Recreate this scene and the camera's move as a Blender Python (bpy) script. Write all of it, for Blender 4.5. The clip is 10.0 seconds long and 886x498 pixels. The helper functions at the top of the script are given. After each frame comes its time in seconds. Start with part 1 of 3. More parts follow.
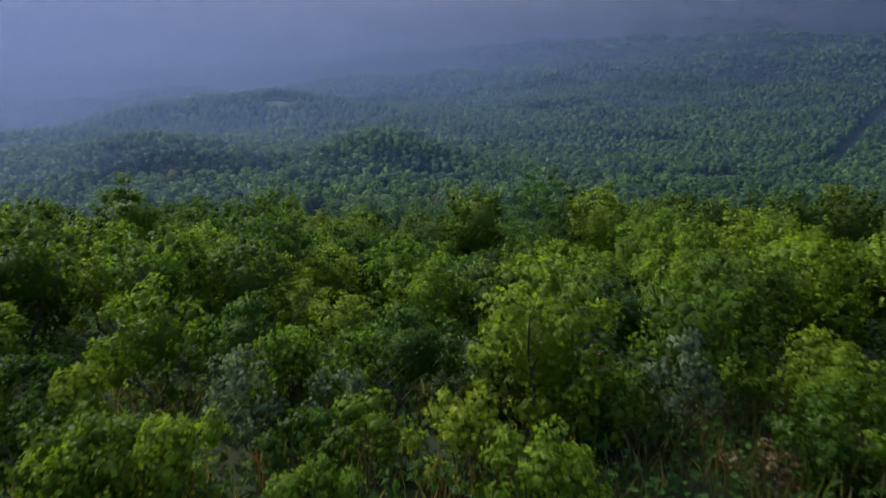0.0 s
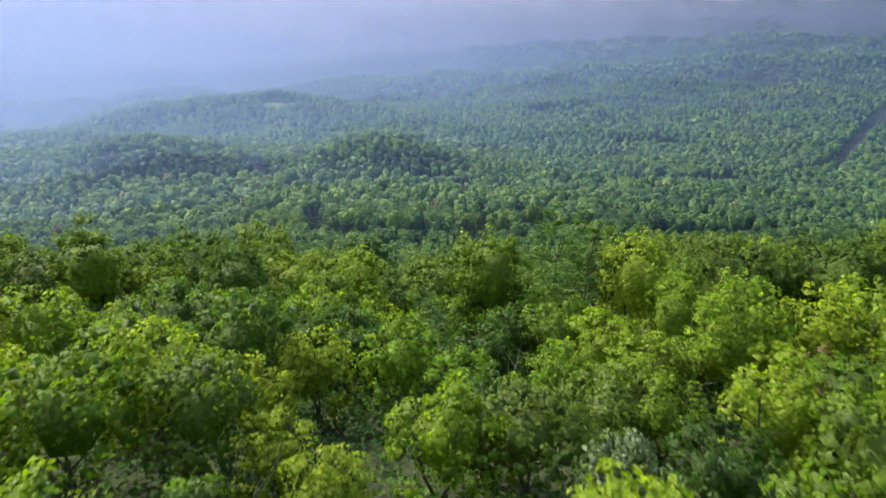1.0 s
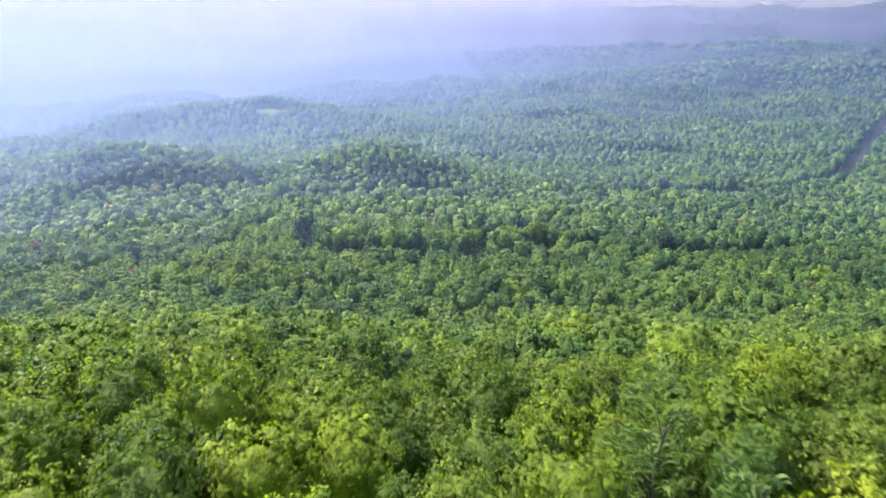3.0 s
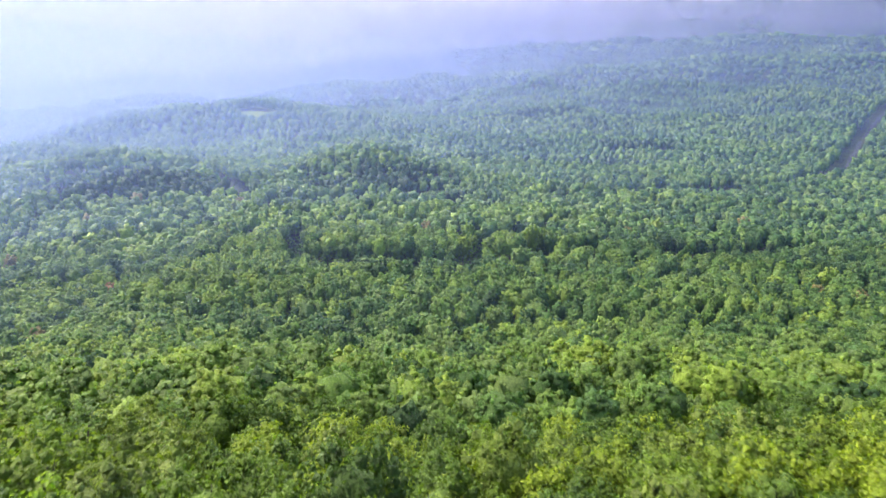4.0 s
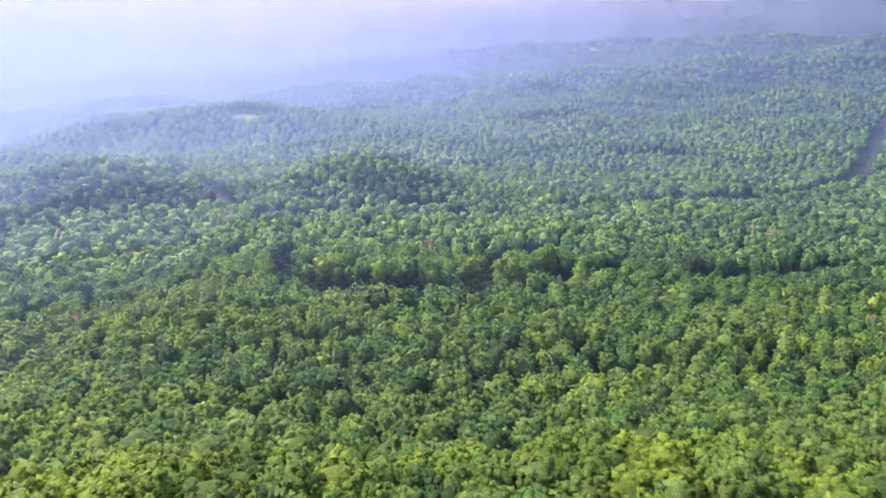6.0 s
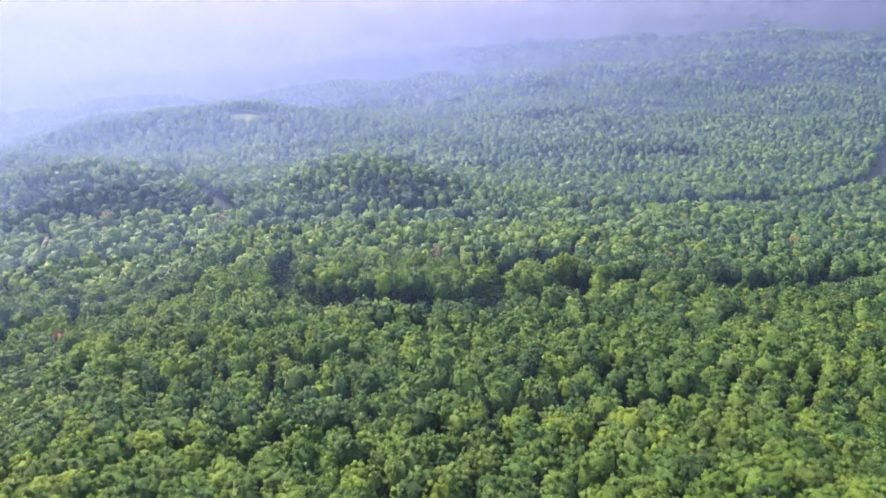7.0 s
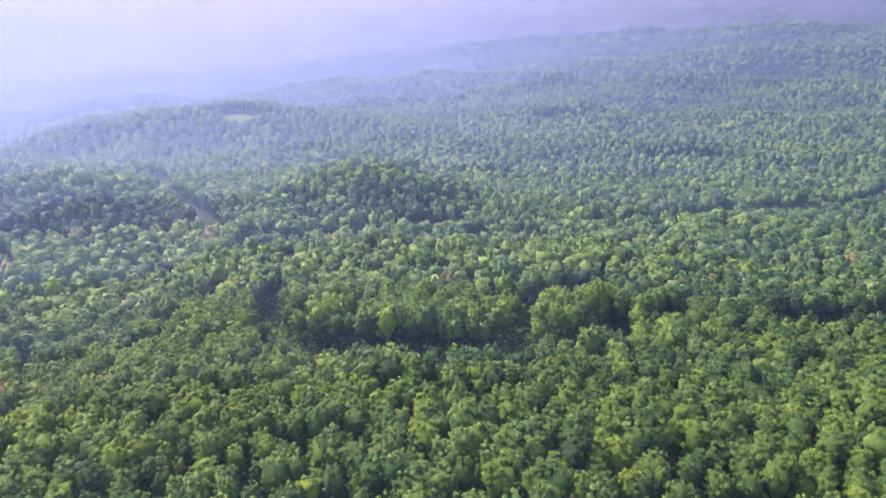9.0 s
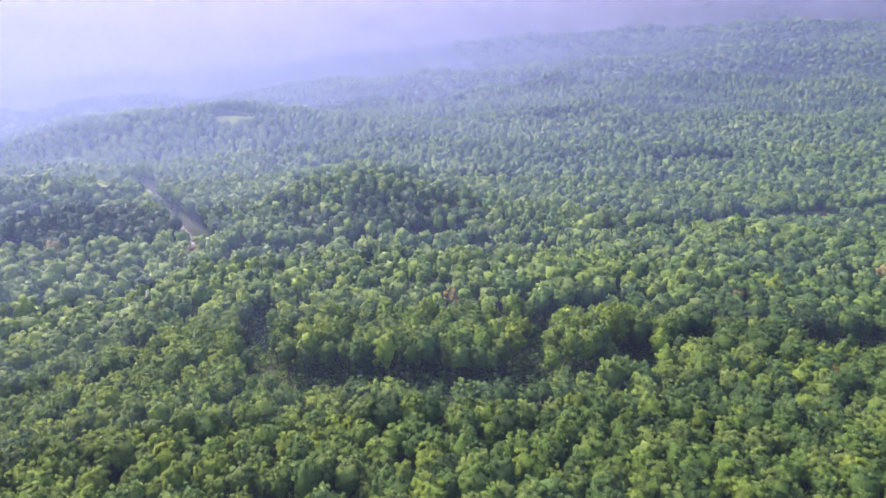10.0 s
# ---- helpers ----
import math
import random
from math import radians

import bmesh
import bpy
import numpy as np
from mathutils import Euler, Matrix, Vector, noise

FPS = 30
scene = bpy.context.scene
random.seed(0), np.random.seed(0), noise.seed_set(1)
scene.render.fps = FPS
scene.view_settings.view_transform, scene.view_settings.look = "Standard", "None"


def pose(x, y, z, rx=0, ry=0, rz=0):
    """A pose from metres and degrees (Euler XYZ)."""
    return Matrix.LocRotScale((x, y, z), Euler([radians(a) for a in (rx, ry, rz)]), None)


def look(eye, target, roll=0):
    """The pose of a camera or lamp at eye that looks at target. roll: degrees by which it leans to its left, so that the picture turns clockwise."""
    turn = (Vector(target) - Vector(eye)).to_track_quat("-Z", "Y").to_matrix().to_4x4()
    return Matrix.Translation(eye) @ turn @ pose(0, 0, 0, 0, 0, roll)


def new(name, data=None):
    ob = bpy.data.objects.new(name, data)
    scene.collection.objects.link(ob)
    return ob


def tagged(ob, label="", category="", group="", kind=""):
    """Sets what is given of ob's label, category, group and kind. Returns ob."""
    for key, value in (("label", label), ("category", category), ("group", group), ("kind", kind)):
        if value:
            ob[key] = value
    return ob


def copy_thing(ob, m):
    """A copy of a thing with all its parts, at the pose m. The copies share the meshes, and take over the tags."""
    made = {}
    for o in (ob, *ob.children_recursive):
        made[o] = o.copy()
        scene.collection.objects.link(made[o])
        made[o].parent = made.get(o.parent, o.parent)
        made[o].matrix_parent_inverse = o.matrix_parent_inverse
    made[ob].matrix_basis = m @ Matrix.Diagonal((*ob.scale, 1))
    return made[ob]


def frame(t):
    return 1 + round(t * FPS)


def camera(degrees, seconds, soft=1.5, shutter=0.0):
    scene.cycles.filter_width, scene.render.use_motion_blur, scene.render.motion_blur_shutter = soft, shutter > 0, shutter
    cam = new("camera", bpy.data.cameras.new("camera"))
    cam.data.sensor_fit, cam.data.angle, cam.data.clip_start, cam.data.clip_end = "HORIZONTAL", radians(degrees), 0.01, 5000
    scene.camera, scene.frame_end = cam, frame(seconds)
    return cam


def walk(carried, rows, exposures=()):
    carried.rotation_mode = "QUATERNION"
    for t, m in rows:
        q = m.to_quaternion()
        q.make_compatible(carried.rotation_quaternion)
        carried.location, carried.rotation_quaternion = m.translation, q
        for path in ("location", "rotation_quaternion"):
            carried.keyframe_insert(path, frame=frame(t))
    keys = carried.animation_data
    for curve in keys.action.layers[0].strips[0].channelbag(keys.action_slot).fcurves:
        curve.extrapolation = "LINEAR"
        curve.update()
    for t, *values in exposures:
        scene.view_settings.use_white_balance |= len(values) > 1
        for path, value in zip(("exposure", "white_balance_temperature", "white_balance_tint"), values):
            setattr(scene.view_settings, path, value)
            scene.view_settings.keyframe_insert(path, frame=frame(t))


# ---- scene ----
cam = camera(64.8, 10.0, soft=1.35, shutter=0.3)
EXPOSURES = [(0.0, -0.38, 5820, -12), (0.4, 0.36, 6400, -16), (1.0, 0.93, 6620, -15), (2.0, 1.5, 6580, -8), (4.5, 1.57, 6510, 0), (7.0, 1.49, 6670, 6), (10.0, 1.41, 6860, 12)]
PATH = [
    (0, (0.143, 2.692, 8.502), (0.139, 4.606, 7.924), 0.4),
    (0.3, (-0.065, 4.764, 8.828), (-0.069, 6.679, 8.249), 0.6),
    (0.5, (-0.184, 6.127, 9.053), (-0.185, 8.042, 8.476), 0.5),
    (1, (-0.469, 9.496, 9.582), (-0.469, 11.411, 9.004), 0.5),
    (1.5, (-0.7, 13.282, 10.133), (-0.7, 15.197, 9.557), 0.6),
    (2, (-1.052, 17.411, 10.687), (-1.046, 19.326, 10.111), 0.6),
    (2.5, (-1.611, 22.259, 11.236), (-1.602, 24.174, 10.66), 0.6),
    (2.7, (-1.929, 24.344, 11.332), (-1.919, 26.262, 10.766), 0.9),
    (4, (-4.132, 40.78, 12.427), (-4.089, 42.696, 11.854), 0.1),
    (4.5, (-4.985, 48.165, 12.61), (-4.933, 50.08, 12.038), 0.1),
    (5, (-5.944, 56.31, 12.67), (-5.887, 58.226, 12.097), -0.0),
    (5.5, (-6.943, 64.953, 12.645), (-6.882, 66.868, 12.073), -0.2),
    (5.7, (-7.334, 68.53, 12.612), (-7.274, 70.445, 12.04), -0.1),
    (6.8, (-9.399, 88.92, 12.103), (-9.351, 90.835, 11.529), -0.0),
    (7, (-9.775, 92.829, 12.052), (-9.726, 94.743, 11.474), -0.2),
    (7.5, (-10.745, 103.115, 11.743), (-10.7, 105.029, 11.164), -0.2),
    (8, (-11.635, 113.736, 11.34), (-11.592, 115.648, 10.757), -0.4),
    (8.5, (-12.313, 124.559, 10.961), (-12.269, 126.47, 10.375), -0.5),
    (9, (-12.85, 135.639, 10.685), (-12.804, 137.55, 10.097), -0.6),
    (9.5, (-13.401, 146.791, 10.489), (-13.351, 148.701, 9.897), -0.6),
    (10, (-14.048, 158.12, 10.387), (-13.995, 160.03, 9.795), -0.7),
]
walk(cam, [(t, look(eye, target, roll)) for t, eye, target, roll in PATH], EXPOSURES)


# ---- exposure, world, sun ----
SUN_AZIMUTH, SUN_HEIGHT = -52.0, 47.0     # degrees from +y towards +x, degrees above the horizon
world = bpy.data.worlds.new("sky")
world.use_nodes = True
scene.world = world
wn, wl = world.node_tree.nodes, world.node_tree.links
sky = wn.new("ShaderNodeTexSky")
sky.sky_type, sky.sun_disc = "NISHITA", False
sky.sun_elevation, sky.sun_rotation = radians(SUN_HEIGHT), radians(SUN_AZIMUTH)
sky.air_density, sky.dust_density, sky.ozone_density = 1.2, 3.0, 1.5
wn["Background"].inputs["Strength"].default_value = 0.15
blush = wn.new("ShaderNodeVectorMath")
blush.operation = "MULTIPLY"
blush.inputs[1].default_value = (1.10, 0.97, 1.02)
wl.new(sky.outputs[0], blush.inputs[0])
wl.new(blush.outputs[0], wn["Background"].inputs["Color"])

sun_data = bpy.data.lights.new("sun", "SUN")
sun_data.energy, sun_data.angle, sun_data.color = 2.1, radians(1.5), (1.0, 0.94, 0.82)
sun = new("sun", sun_data)
az, el = radians(SUN_AZIMUTH), radians(SUN_HEIGHT)
TO_SUN = Vector((math.sin(az) * math.cos(el), math.cos(az) * math.cos(el), math.sin(el)))
sun.matrix_world = look((0, 0, 500), Vector((0, 0, 500)) - TO_SUN)


# ---- materials ----
def material(name):
    m = bpy.data.materials.new(name)
    m.use_nodes = True
    n = m.node_tree.nodes
    return m, n, m.node_tree.links, n["Principled BSDF"], n["Material Output"]


def ramp(n, stops):
    r = n.new("ShaderNodeValToRGB")
    e = r.color_ramp.elements
    while len(e) < len(stops):
        e.new(0.5)
    for el_, (p, c) in zip(e, stops):
        el_.position, el_.color = p, (*c, 1)
    return r


# the darkest stop is also the painted shade on the hill fronts
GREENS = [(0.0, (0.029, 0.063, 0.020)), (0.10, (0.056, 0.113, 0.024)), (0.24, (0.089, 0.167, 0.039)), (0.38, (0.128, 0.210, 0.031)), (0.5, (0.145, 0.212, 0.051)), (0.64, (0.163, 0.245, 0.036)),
          (0.80, (0.204, 0.284, 0.037)), (0.955, (0.263, 0.330, 0.037)), (0.985, (0.199, 0.163, 0.049)), (1.0, (0.265, 0.137, 0.052))]
NEAR_GREENS = [(0.0, (0.066, 0.116, 0.018)), (0.25, (0.104, 0.166, 0.020)), (0.5, (0.150, 0.220, 0.018)), (0.7, (0.146, 0.190, 0.036)), (0.85, (0.188, 0.256, 0.019)), (1.0, (0.245, 0.310, 0.022))]
YELLOWS = [(0.0, (0.20, 0.30, 0.03)), (0.5, (0.29, 0.37, 0.035)), (1.0, (0.335, 0.385, 0.036))]
PINES = [(0.0, (0.085, 0.145, 0.034)), (0.6, (0.110, 0.178, 0.036)), (1.0, (0.130, 0.20, 0.040))]


def foliage(name, stops, per_object, see_through=0.4, relief=0.0, uneven=0.3, grain=1.1):
    """Leaves: the tree's own tint, each leaf's own shade, patches over the land, and light that comes through."""
    m, n, l, bsdf, out = material(name)
    if per_object:
        src = n.new("ShaderNodeObjectInfo").outputs["Random"]
    else:
        a = n.new("ShaderNodeAttribute")
        a.attribute_name = "tint"
        src = a.outputs["Fac"]
    r = ramp(n, stops)
    l.new(src, r.inputs[0])
    geo = n.new("ShaderNodeNewGeometry")
    leaf = n.new("ShaderNodeMapRange")
    leaf.inputs[3].default_value, leaf.inputs[4].default_value = 1 - uneven, 1 + uneven
    l.new(geo.outputs["Random Per Island"], leaf.inputs[0])
    pos = n.new("ShaderNodeNewGeometry")
    patch = n.new("ShaderNodeTexNoise")
    patch.inputs["Scale"].default_value, patch.inputs["Detail"].default_value, patch.inputs["Roughness"].default_value = 0.7 * grain, 6.0, 0.7
    l.new(pos.outputs["Position"], patch.inputs["Vector"])
    wear = n.new("ShaderNodeMapRange")
    wear.inputs[1].default_value, wear.inputs[2].default_value = 0.3, 0.7
    wear.inputs[3].default_value, wear.inputs[4].default_value = 0.62, 1.40
    l.new(patch.outputs["Fac"], wear.inputs[0])
    mul = n.new("ShaderNodeMath")
    mul.operation = "MULTIPLY"
    l.new(leaf.outputs[0], mul.inputs[0])
    l.new(wear.outputs[0], mul.inputs[1])
    tint = n.new("ShaderNodeVectorMath")
    tint.operation = "SCALE"
    l.new(r.outputs[0], tint.inputs[0])
    l.new(mul.outputs[0], tint.inputs["Scale"])
    l.new(tint.outputs[0], bsdf.inputs["Base Color"])
    bsdf.inputs["Roughness"].default_value = 0.52
    bsdf.inputs["Specular IOR Level"].default_value = 0.3
    warm = n.new("ShaderNodeMix")
    warm.data_type, warm.blend_type = "RGBA", "MULTIPLY"
    warm.inputs[0].default_value = 1.0
    warm.inputs["B"].default_value = (1.45, 1.6, 0.75, 1)
    l.new(tint.outputs[0], warm.inputs["A"])
    back = n.new("ShaderNodeBsdfTranslucent")
    l.new(warm.outputs["Result"], back.inputs["Color"])
    mix = n.new("ShaderNodeMixShader")
    mix.inputs[0].default_value = see_through
    l.new(bsdf.outputs[0], mix.inputs[1])
    l.new(back.outputs[0], mix.inputs[2])
    l.new(mix.outputs[0], out.inputs["Surface"])
    if relief:
        fine = n.new("ShaderNodeTexNoise")
        fine.inputs["Scale"].default_value, fine.inputs["Detail"].default_value, fine.inputs["Roughness"].default_value = grain, 4.0, 0.65
        l.new(pos.outputs["Position"], fine.inputs["Vector"])
        bump = n.new("ShaderNodeBump")
        bump.inputs["Strength"].default_value, bump.inputs["Distance"].default_value = 1.0, relief
        l.new(fine.outputs["Fac"], bump.inputs["Height"])
        l.new(bump.outputs[0], bsdf.inputs["Normal"])
        l.new(bump.outputs[0], back.inputs["Normal"])
    return m


def earthy(name, stops, scale, rough, relief):
    m, n, l, bsdf, out = material(name)
    pos = n.new("ShaderNodeNewGeometry")
    a = n.new("ShaderNodeTexNoise")
    a.inputs["Scale"].default_value, a.inputs["Detail"].default_value, a.inputs["Roughness"].default_value = scale, 8.0, 0.7
    l.new(pos.outputs["Position"], a.inputs["Vector"])
    r = ramp(n, stops)
    l.new(a.outputs["Fac"], r.inputs[0])
    l.new(r.outputs[0], bsdf.inputs["Base Color"])
    bsdf.inputs["Roughness"].default_value = rough
    bump = n.new("ShaderNodeBump")
    bump.inputs["Strength"].default_value, bump.inputs["Distance"].default_value = 0.8, relief
    l.new(a.outputs["Fac"], bump.inputs["Height"])
    l.new(bump.outputs[0], bsdf.inputs["Normal"])
    return m


def haze_sheet(name, density, colour, top):
    """A sheet that stands in for haze: it scatters light on and lets most of it by; it thins out upwards and thickens
    to the left for the sun's glow.
    """
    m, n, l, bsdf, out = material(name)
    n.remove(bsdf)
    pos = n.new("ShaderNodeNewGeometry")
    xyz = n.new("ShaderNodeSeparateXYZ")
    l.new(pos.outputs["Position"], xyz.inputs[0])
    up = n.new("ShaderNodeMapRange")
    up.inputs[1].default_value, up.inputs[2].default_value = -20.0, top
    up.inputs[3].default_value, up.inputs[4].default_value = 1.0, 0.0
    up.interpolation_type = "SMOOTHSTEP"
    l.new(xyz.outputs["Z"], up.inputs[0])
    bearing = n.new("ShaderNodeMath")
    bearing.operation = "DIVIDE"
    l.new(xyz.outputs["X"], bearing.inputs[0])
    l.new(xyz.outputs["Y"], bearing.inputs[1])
    # glow towards the sun, put into the density: thicker to the left
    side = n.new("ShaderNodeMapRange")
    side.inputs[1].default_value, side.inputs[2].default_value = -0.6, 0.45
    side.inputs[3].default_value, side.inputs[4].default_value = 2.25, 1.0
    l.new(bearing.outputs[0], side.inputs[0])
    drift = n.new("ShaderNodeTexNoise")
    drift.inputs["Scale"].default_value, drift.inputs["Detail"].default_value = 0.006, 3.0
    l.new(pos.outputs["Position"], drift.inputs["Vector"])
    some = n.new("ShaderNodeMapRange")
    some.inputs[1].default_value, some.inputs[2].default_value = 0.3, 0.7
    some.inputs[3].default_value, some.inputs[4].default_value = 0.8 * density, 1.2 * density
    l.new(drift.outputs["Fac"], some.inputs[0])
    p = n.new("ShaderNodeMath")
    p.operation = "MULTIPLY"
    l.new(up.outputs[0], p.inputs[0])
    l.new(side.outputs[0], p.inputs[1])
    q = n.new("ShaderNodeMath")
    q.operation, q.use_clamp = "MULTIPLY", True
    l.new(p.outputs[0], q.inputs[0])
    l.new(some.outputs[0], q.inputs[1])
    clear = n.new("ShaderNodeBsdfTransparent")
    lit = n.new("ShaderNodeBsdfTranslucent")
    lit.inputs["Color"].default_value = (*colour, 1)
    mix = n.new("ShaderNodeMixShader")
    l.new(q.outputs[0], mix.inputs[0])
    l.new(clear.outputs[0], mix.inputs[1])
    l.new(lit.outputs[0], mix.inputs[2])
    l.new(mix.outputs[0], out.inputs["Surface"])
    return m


# haze colours painted on the sheets: blue near, pinkish far for the bright sky
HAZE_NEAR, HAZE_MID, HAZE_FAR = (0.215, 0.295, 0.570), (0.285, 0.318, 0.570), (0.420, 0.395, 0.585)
LEAF_NEAR = foliage("green_leaves", NEAR_GREENS, True, 0.45)
LEAF_YELLOW = foliage("yellow_green_leaves", YELLOWS, True, 0.4, 0.3, 0.25, 3.5)
LEAF_SILVER = foliage("silvery_leaves", [(0.0, (0.16, 0.20, 0.11)), (1.0, (0.24, 0.28, 0.17))], True, 0.3, 0.0, 0.35)
LEAF_DEAD = foliage("withered_leaves", [(0.0, (0.17, 0.10, 0.05)), (1.0, (0.24, 0.15, 0.08))], True, 0.3, 0.0, 0.35)
NEEDLES = foliage("pine_needles", PINES, True, 0.4)
LEAF_FOREST = foliage("forest_leaves", GREENS, False, 0.34, 0.4, 0.28, 3.4)
LEAF_SLOPE = foliage("slope_leaves", NEAR_GREENS, True, 0.32, 0.3, 0.22, 3.5)
LEAF_FAR = foliage("far_forest_leaves", GREENS, False, 0.26, 0.4, 0.26, 1.4)
BARK = earthy("grey_brown_bark", [(0.3, (0.05, 0.04, 0.032)), (0.7, (0.16, 0.135, 0.11))], 6.0, 0.9, 0.03)
SOIL = earthy("forest_floor", [(0.25, (0.022, 0.026, 0.012)), (0.45, (0.045, 0.050, 0.020)), (0.6, (0.050, 0.062, 0.022)), (0.8, (0.075, 0.070, 0.036))], 0.22, 0.95, 0.25)
MEADOW = earthy("mown_meadow", [(0.3, (0.19, 0.24, 0.045)), (0.7, (0.29, 0.33, 0.075))], 0.08, 0.9, 0.1)
# asphalt colour darkened in place of the trees' shade on the road
ROAD = earthy("shade_dark_asphalt", [(0.3, (0.045, 0.045, 0.048)), (0.7, (0.075, 0.075, 0.078))], 0.8, 0.9, 0.02)
TRACK = earthy("pale_dirt_track", [(0.3, (0.26, 0.20, 0.17)), (0.7, (0.40, 0.33, 0.28))], 0.5, 0.95, 0.05)
GRASS = foliage("dry_grass", [(0.0, (0.10, 0.10, 0.03)), (0.5, (0.20, 0.17, 0.06)), (0.8, (0.26, 0.18, 0.08)), (1.0, (0.24, 0.11, 0.06))], False, 0.35)


# ---- the lie of the land ----
def smooth(t):
    t = np.clip(t, 0, 1)
    return t * t * (3 - 2 * t)


def lattice(x, y, size, seed):
    """Soft value noise, -1 to 1, over cells of that size."""
    x, y = np.asarray(x, float) / size, np.asarray(y, float) / size
    i, j = np.floor(x), np.floor(y)
    u, v = smooth(x - i), smooth(y - j)

    def h(a, b):
        s = np.sin(a * 127.1 + b * 311.7 + seed * 74.7) * 43758.5453
        return (s - np.floor(s)) * 2 - 1
    return (h(i, j) * (1 - u) + h(i + 1, j) * u) * (1 - v) + (h(i, j + 1) * (1 - u) + h(i + 1, j + 1) * u) * v


PROFILE_Y = [-900, -300, -100, 0, 15, 25, 35, 45, 55, 70, 88, 105, 134, 150, 180, 212, 235, 260, 320, 365, 470, 560, 680, 760, 870, 1000, 1350, 1500, 2000, 2600, 3000, 3600, 5200]
PROFILE_Z = [-40, -12, 1, 0, -0.5, -2.2, -5, -8.6, -13, -20.5, -30, -37.5, -49, -55, -66, -76, -81.5, -84, -88.5, -90.5, -92, -93, -96, -97, -92, -96, -88, -84, -45, 55, 118, 60, 40]


def hump(x, y, cx, cy, sx, sy, h):
    return h * np.exp(-((x - cx) / sx) ** 2 - ((y - cy) / sy) ** 2)


def ground(x, y):
    x, y = np.asarray(x, float), np.asarray(y, float)
    z = sum(np.interp(y + d * np.clip(y / 250, 0.02, 1.0), PROFILE_Y, PROFILE_Z) for d in (-14, -7, 0, 7, 14)) / 5
    spur = smooth((y - 200) / 120) * (1 - smooth((y - 560) / 200))
    z = z - 11 * spur * np.where(x > 10, 1 - np.exp(-((x - 10) / 130) ** 2), 0)
    z = z - 12 * smooth((y - 150) / 90) * (1 - smooth((y - 370) / 150)) * smooth((-x - 104 - 7 * lattice(x, y, 40, 2)) / 22)
    cross = smooth((y - 850) / 400) * (0.085 - 0.055 * smooth((y - 1400) / 1400))
    z = z + cross * np.clip(x, -250 - 0.25 * np.clip(y - 1400, 0, 2000), 2000)
    z = z - 22 * smooth((-x - 120) / 300) * smooth((y - 560) / 300) * (1 - smooth((y - 1700) / 800))
    z = z + hump(x, y, -48, 548, 52, 36, 23) + hump(x, y, -225, 532, 62, 36, 21) + hump(x, y, -215, 890, 105, 52, 26)
    z = z + hump(x, y, -340, 960, 130, 90, 36) + hump(x, y, 60, 1330, 420, 120, 16) + hump(x, y, -700, 1500, 500, 200, 20)
    z = z + hump(x, y, -340, 640, 90, 60, 12)
    z = z - 75 * smooth((-x - 100) / 1500) * smooth((y - 1700) / 900)
    far = smooth((y - 620) / 500)
    z = z + far * (12 * lattice(x, y, 190, 3) + 11 * lattice(x, y, 85, 5) + 5 * lattice(x, y, 44, 6)) + far * smooth((y - 1300) / 800) * 16 * lattice(x, y, 420, 8)
    z = z + smooth((y - 40) / 120) * (1.6 * lattice(x, y, 38, 11) + 0.8 * lattice(x, y, 17, 12))
    return z


# strips without trees: (half width, way through the plan)
OPENINGS = [
    (2.0, [(-72, 392), (-69, 368), (-62, 346)]),
    (10.0, [(-52, 338), (-36, 334), (-12, 330), (8, 331)]),
    (2.8, [(12, 336), (22, 362), (30, 382), (42, 390), (60, 392)]),
    (4.6, [(16, 336), (34, 335), (46, 337), (53, 350)]),
    (4.5, [(-92, 462), (-75, 466), (-52, 470), (-17, 487), (10, 496)]),
    (5.4, [(80, 498), (100, 506), (160, 536), (262, 566), (300, 588), (344, 622)]),
    (5.5, [(720, 1100), (565, 920), (492, 830), (430, 738), (344, 622)]),
    (5.0, [(118, 360), (132, 362), (160, 372), (200, 380)]),
    (3.2, [(67, 358), (79, 365)]),
    (4.6, [(-240, 700), (-205, 640), (-184, 590), (-166, 554), (-150, 531), (-134, 508), (-126, 492)]),
    (9.0, [(178, 706), (232, 712)]),
    (3.4, [(12, 466), (40, 470)]),
    (2.8, [(-28, 408), (-8, 409)]),
]
FIELD = (-203, 872, 24, 19)
# a clump of tall trees that stands alone between two lanes: middle and half sizes
CLUMP = (40, 360, 13, 9)


def to_line(x, y, pts):
    best = np.full(np.shape(x), 1e9)
    for (ax, ay), (bx, by) in zip(pts, pts[1:]):
        t = np.clip(((x - ax) * (bx - ax) + (y - ay) * (by - ay)) / ((bx - ax) ** 2 + (by - ay) ** 2), 0, 1)
        best = np.minimum(best, np.hypot(x - ax - t * (bx - ax), y - ay - t * (by - ay)))
    return best


# hill fronts and banks whose trees are tinted dark for shade: middle and half sizes
SHADE_PATCHES = [(-32, 508, 25, 15), (-64, 496, 28, 9), (-185, 492, 62, 17), (207, 726, 42, 14), (95, 905, 60, 16), (-90, 700, 50, 14), (300, 1010, 80, 18), (50, 396, 14, 5), (20, 640, 60, 10), (150, 640, 50, 8)]


def in_shade_patch(x, y):
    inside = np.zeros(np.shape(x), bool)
    for cx, cy, rx, ry in SHADE_PATCHES:
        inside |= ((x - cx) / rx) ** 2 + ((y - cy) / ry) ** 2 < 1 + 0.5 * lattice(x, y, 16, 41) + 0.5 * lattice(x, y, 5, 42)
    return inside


def on_strip(x, y, slack=0.0):
    free = np.zeros(np.shape(x), bool)
    for half, pts in OPENINGS:
        free |= to_line(x, y, pts) + 0.16 * half * lattice(x, y, 8, 51) < half + slack
    return free


